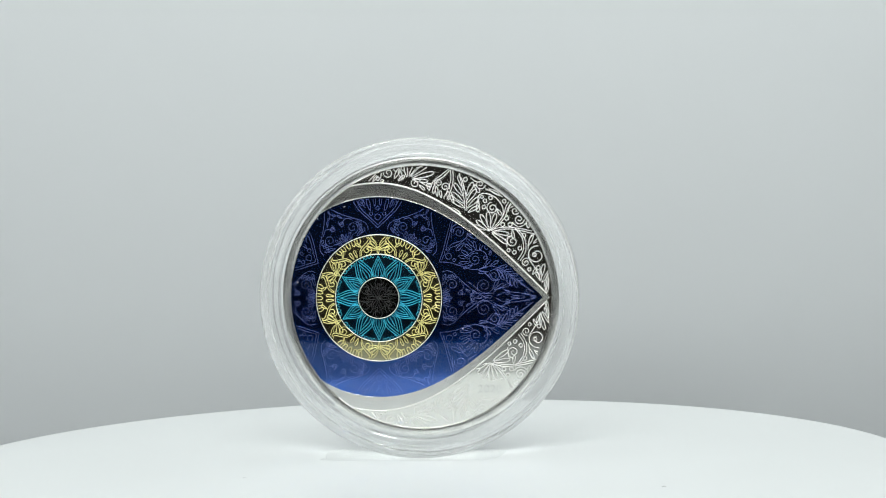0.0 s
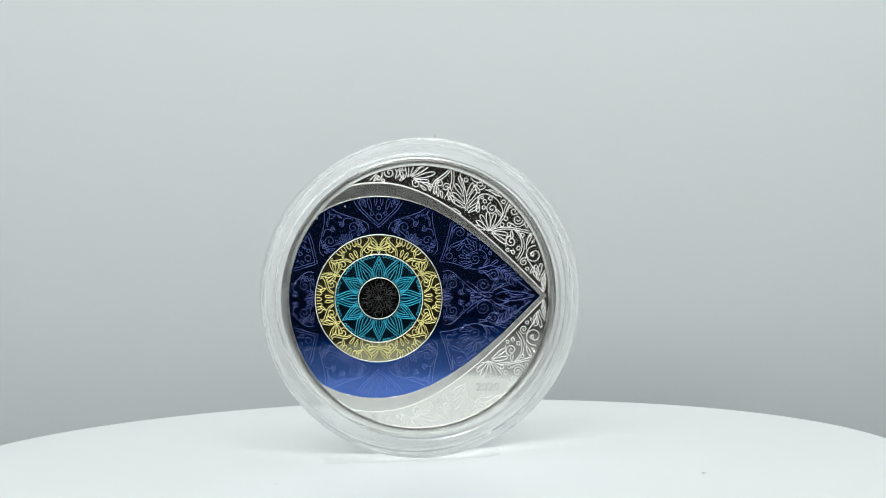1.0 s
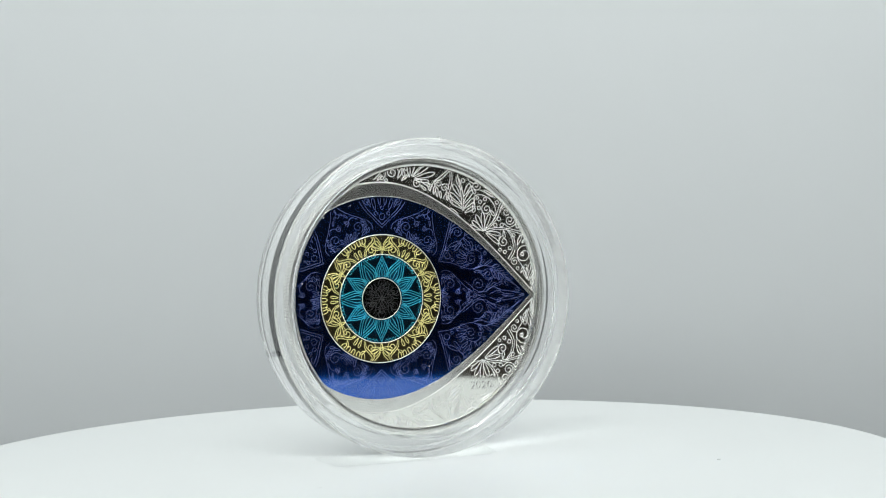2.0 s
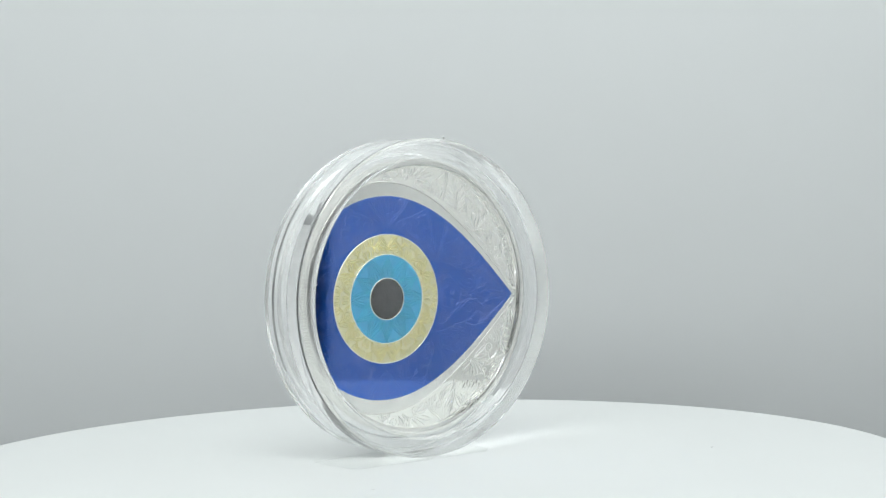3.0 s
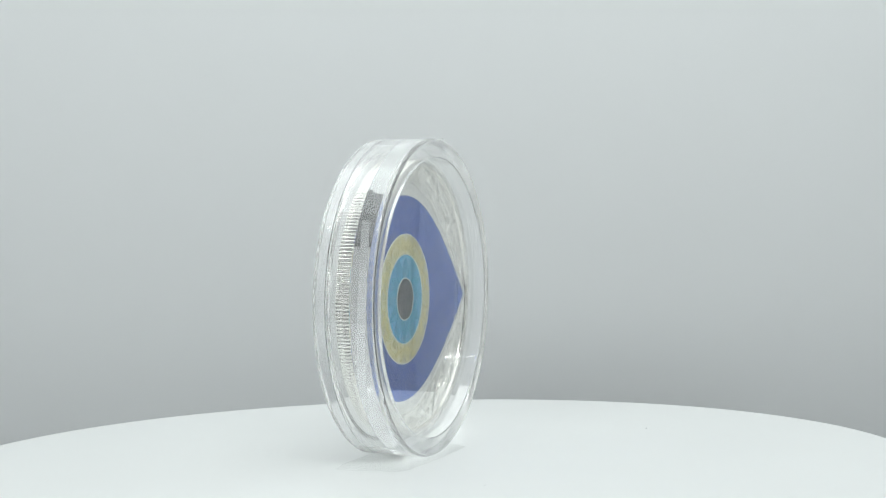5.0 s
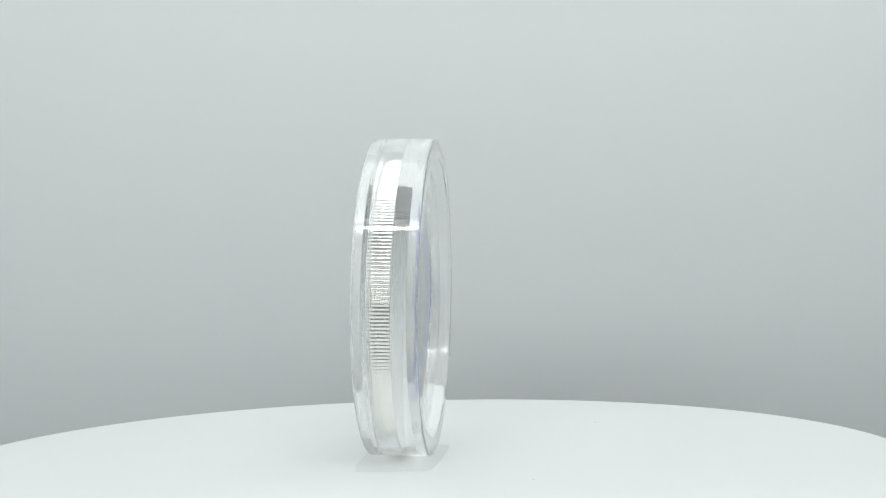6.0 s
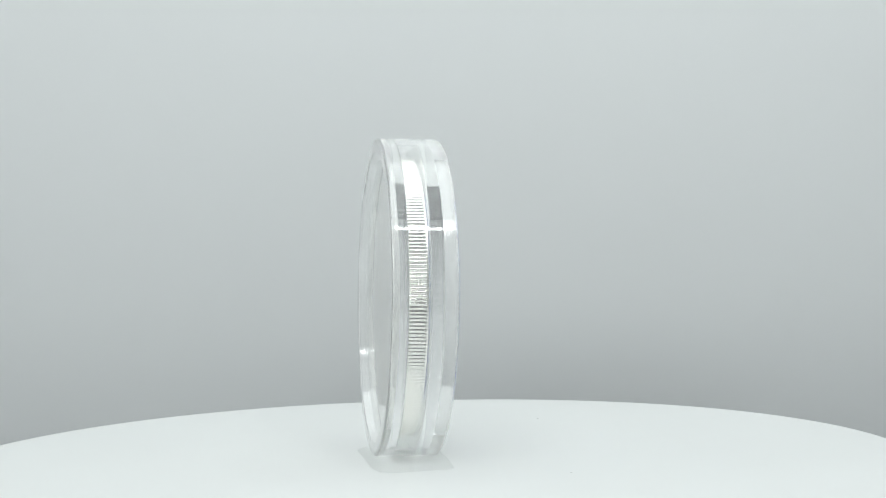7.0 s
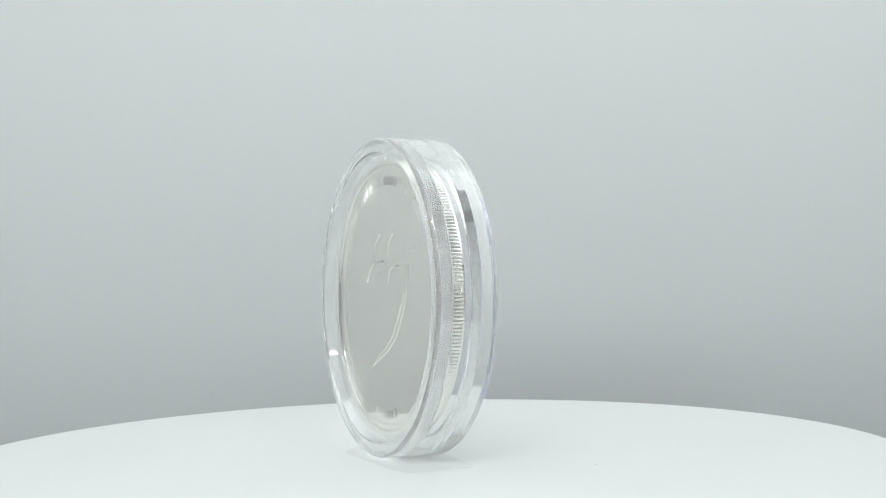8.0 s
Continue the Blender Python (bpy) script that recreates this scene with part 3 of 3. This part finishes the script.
    g = [spiral(16.24, 5.76, 1.3, 80, 1.5, 1), dot(15.92, 5.84, 0.26), dot(14.51, 8.51, 0.27), dot(16.47, 4.04, 0.26), curve((15.06, 6.47), (15.29, 8.04), (16.31, 8.82)), leaf(15.14, 7.10, 68, 1.6, 0.44), leaf(15.84, 7.41, 40, 1.2, 0.38), curve((15.22, 6.47), (15.14, 5.37), (15.84, 4.27), (16.71, 2.86)),
         leaf(16.63, 2.24, 74, 2.4, 0.5), leaf(16.78, 2.16, 92, 1.6, 0.4), leaf(16.94, 2.00, 55, 2.2, 0.44), leaf(17.25, 1.45, 68, 2.0, 0.4), leaf(17.41, 0.90, 76, 1.8, 0.34), leaf(17.57, 0.35, 82, 1.6, 0.3), leaf(16.55, 2.47, 112, 1.0, 0.32)]
    return a, b, c, d, e, f, g


def ornament():
    blue = [o for o in coin.children if o.name.startswith("blue_field")][0]
    yellow = [o for o in coin.children if o.name.startswith("yellow_ring")][0]
    cyan = [o for o in coin.children if o.name.startswith("turquoise_ring")][0]
    pupil = [o for o in coin.children if o.name.startswith("pupil")][0]
    blank = [o for o in coin.children if o.name.startswith("blank")][0]
    for k in range(6):
        engrave("arch_relief", clipped(turned(arch(), 60 * k), in_blue), 0.05, -0.062, 0.02, M_BLUE_LINE, blue, "fine light blue scrollwork in relief")
        if k not in (0, 5):
            engrave("wedge_relief", clipped(turned(wedge(), 60 * k + 30), in_blue), 0.05, -0.062, 0.02, M_BLUE_LINE, blue, "fine light blue shield with dots and leaves")
    engrave("panel_relief", clipped(side_panel(), in_blue), 0.05, -0.062, 0.02, M_BLUE_LINE, blue, "light blue shields with scrolls and leaves")
    engrave("tail_relief", clipped(tail(), in_blue), 0.05, -0.062, 0.02, M_BLUE_LINE, blue, "feathered light blue sprigs running to the tip")
    for k in range(6):
        engrave("seed_relief", turned(yellow_motif(), 60 * k + 30), 0.15, -0.037, 0.035, M_YELLOW_LINE, yellow, "pale yellow scrolls and leaves in relief", flank=M_YELLOW_SHADE)
        engrave("scallop_relief", turned(yellow_scallops(), 60 * k), 0.15, -0.037, 0.035, M_YELLOW_LINE, yellow, "pale yellow scallops in relief", flank=M_YELLOW_SHADE)
    for k in range(12):
        r1, w = (5.92, 0.95) if k % 2 else (6.9, 1.12)
        strokes = clipped(petal(R_PUPIL + 0.12, r1, w), lambda x, z: math.hypot(x, z) < R_CYAN - 0.1)
        engrave("petal_relief", turned(strokes, 30 * k), 0.135, -0.022, 0.035, M_CYAN_LINE, cyan, "turquoise petal outline in relief", flank=M_CYAN_SHADE)
        engrave("scallop_relief", turned(ring_scallops(), 30 * k + 15), 0.07, -0.022, 0.03, M_CYAN_LINE, cyan, "small turquoise bows in relief")
    engrave("flower_relief", pupil_flower(), 0.07, -0.007, 0.04, M_BLACK_LINE, pupil, "dark grey flower in relief")
    for owner, r, mat, b in ((yellow, R_YELLOW, M_PALE, -0.06), (cyan, R_CYAN, M_PALE, -0.04), (pupil, R_PUPIL, M_PALE, -0.03)):
        engrave("border_line", [circle(EYE_X, EYE_Z, r) + [(EYE_X + r, EYE_Z)]], 0.15, b, 0.06, mat, owner, "pale border line")
    engrave("outline_relief", [DROP + [DROP[0]]], 0.10, -0.10, 0.06, M_SATIN, blue, "thin silver outline")
    edge = [p for p in FRAME_OUT if p[0] > -12.0 and p[1] > 0]
    engrave("band_edge", [edge], 0.2, -0.29, 0.23, M_FROST, blank, "bright raised edge of the band")
    engrave("band_edge", [[(x, -z) for x, z in edge]], 0.2, -0.29, 0.23, M_FROST, blank, "bright raised edge of the band")
    for group in silver_scrolls():
        for sign in (1, -1):
            st = [[(x, sign * z) for x, z in s] for s in group]
            keep = (lambda x, z: in_silver(x, z) and not (6.9 < x < 12.2 and -13.9 < z < -11.7)) if sign < 0 else in_silver
            engrave("scroll_relief", clipped(st, keep), 0.15, -0.305, 0.05, M_FROST, blank, "frosted silver scrollwork in relief", flank=M_MIRROR)
    for x, z, ang, size in ((-14.2, 10.9, 120, 0.42), (-17.3, 2.0, 70, 0.3), (5.9, -4.4, 20, 0.22), (-10.5, 12.6, 30, 0.24), (1.4, -9.8, 75, 0.2)):
        engrave("lint", [leaf(x, z, ang, size * 0.75, 0.08)], 0.045, -0.055, 0.05, M_LINT, blue, "tiny white fleck of lint")
    # the year
    txt = bpy.data.curves.new("year", "FONT")
    txt.body, txt.size, txt.extrude, txt.align_x, txt.align_y = "2020", 1.55 * MM, 0.06 * MM, "CENTER", "CENTER"
    txt.space_character = 1.12
    tmp = new("year_curve", txt)
    bpy.context.view_layer.update()
    me = bpy.data.meshes.new_from_object(tmp.evaluated_get(bpy.context.evaluated_depsgraph_get()))
    bpy.data.objects.remove(tmp)
    me.materials.clear()
    me.materials.append(M_SATIN)
    ob = tagged(new("year_relief", me), "raised frosted year 2020")
    ob.parent = blank
    ob.matrix_basis = pose(9.6 * MM, 0.26 * MM, -12.85 * MM, 90)


ornament()


def reverse():
    """Relief of the back: worn lettering as bars, a curved figure, an inner ring."""
    blank = [o for o in coin.children if o.name.startswith("blank")][0]
    rng = random.Random(4)
    for a0, a1 in ((60, 122), (128, 146), (34, 52), (256, 285), (166, 190), (350, 368)):
        bars = []
        a = a0
        while a < a1:
            r0, r1 = 15.6, 16.8
            c, s = math.cos(radians(a)), math.sin(radians(a))
            bars.append([(r0 * c, r0 * s), ((r0 + r1) / 2 * c, (r0 + r1) / 2 * s), (r1 * c, r1 * s)])
            a += rng.choice((3.0, 4.0, 5.5, 8.0))
        engrave("lettering_bars", bars, 0.28, -2.5, 0.2, M_SATIN, blank, "worn raised lettering", back=True)
    fig = [curve((-3, -8.5), (2.5, -5.5), (6.0, -0.5), (7.6, 4.5)), curve((-4, -9.5), (2.9, -6.2), (6.8, -1.0), (8.5, 4.5)),
           curve((-2, 9), (-4.5, 6.5), (-3.5, 3.5), (-1, 3.5)), curve((-1, 5), (-5, 4.5), (-7, 2)), curve((3, 9), (1, 7.5), (0.4, 6)), curve((4.5, 4.4), (2, 4), (1, 2.2))]
    fig = [[(-x, z) for x, z in st] for st in fig]
    engrave("figure_relief", fig, 0.4, -2.5, 0.14, M_MIRROR, blank, "polished raised figure", back=True)
    engrave("inner_ring", [circle(0, 0, 17.6, 128) + [(17.6, 0)]], 0.22, -2.5, 0.12, M_MIRROR, blank, back=True)


reverse()

# ---------------------------------------------------------------- what turns
RATE, START = 15.05, -6.35
LEAN = pose(0, 0, 0.12 * MM, 2.0)
SEAT = pose(1.2 * MM, 0.31 * MM, 0)


def motions():
    times = [0.5 * i for i in range(17)]
    for thing, local in ((turntable, Matrix()), (under_film, SEAT), (capsule, SEAT @ LEAN),
                         (coin, SEAT @ LEAN @ pose(0, 0.73 * MM, RC * MM, 0, 1.0, 0))):
        walk(thing, [(t, pose(0, 0, 0, 0, 0, START + RATE * t) @ local) for t in times])


motions()
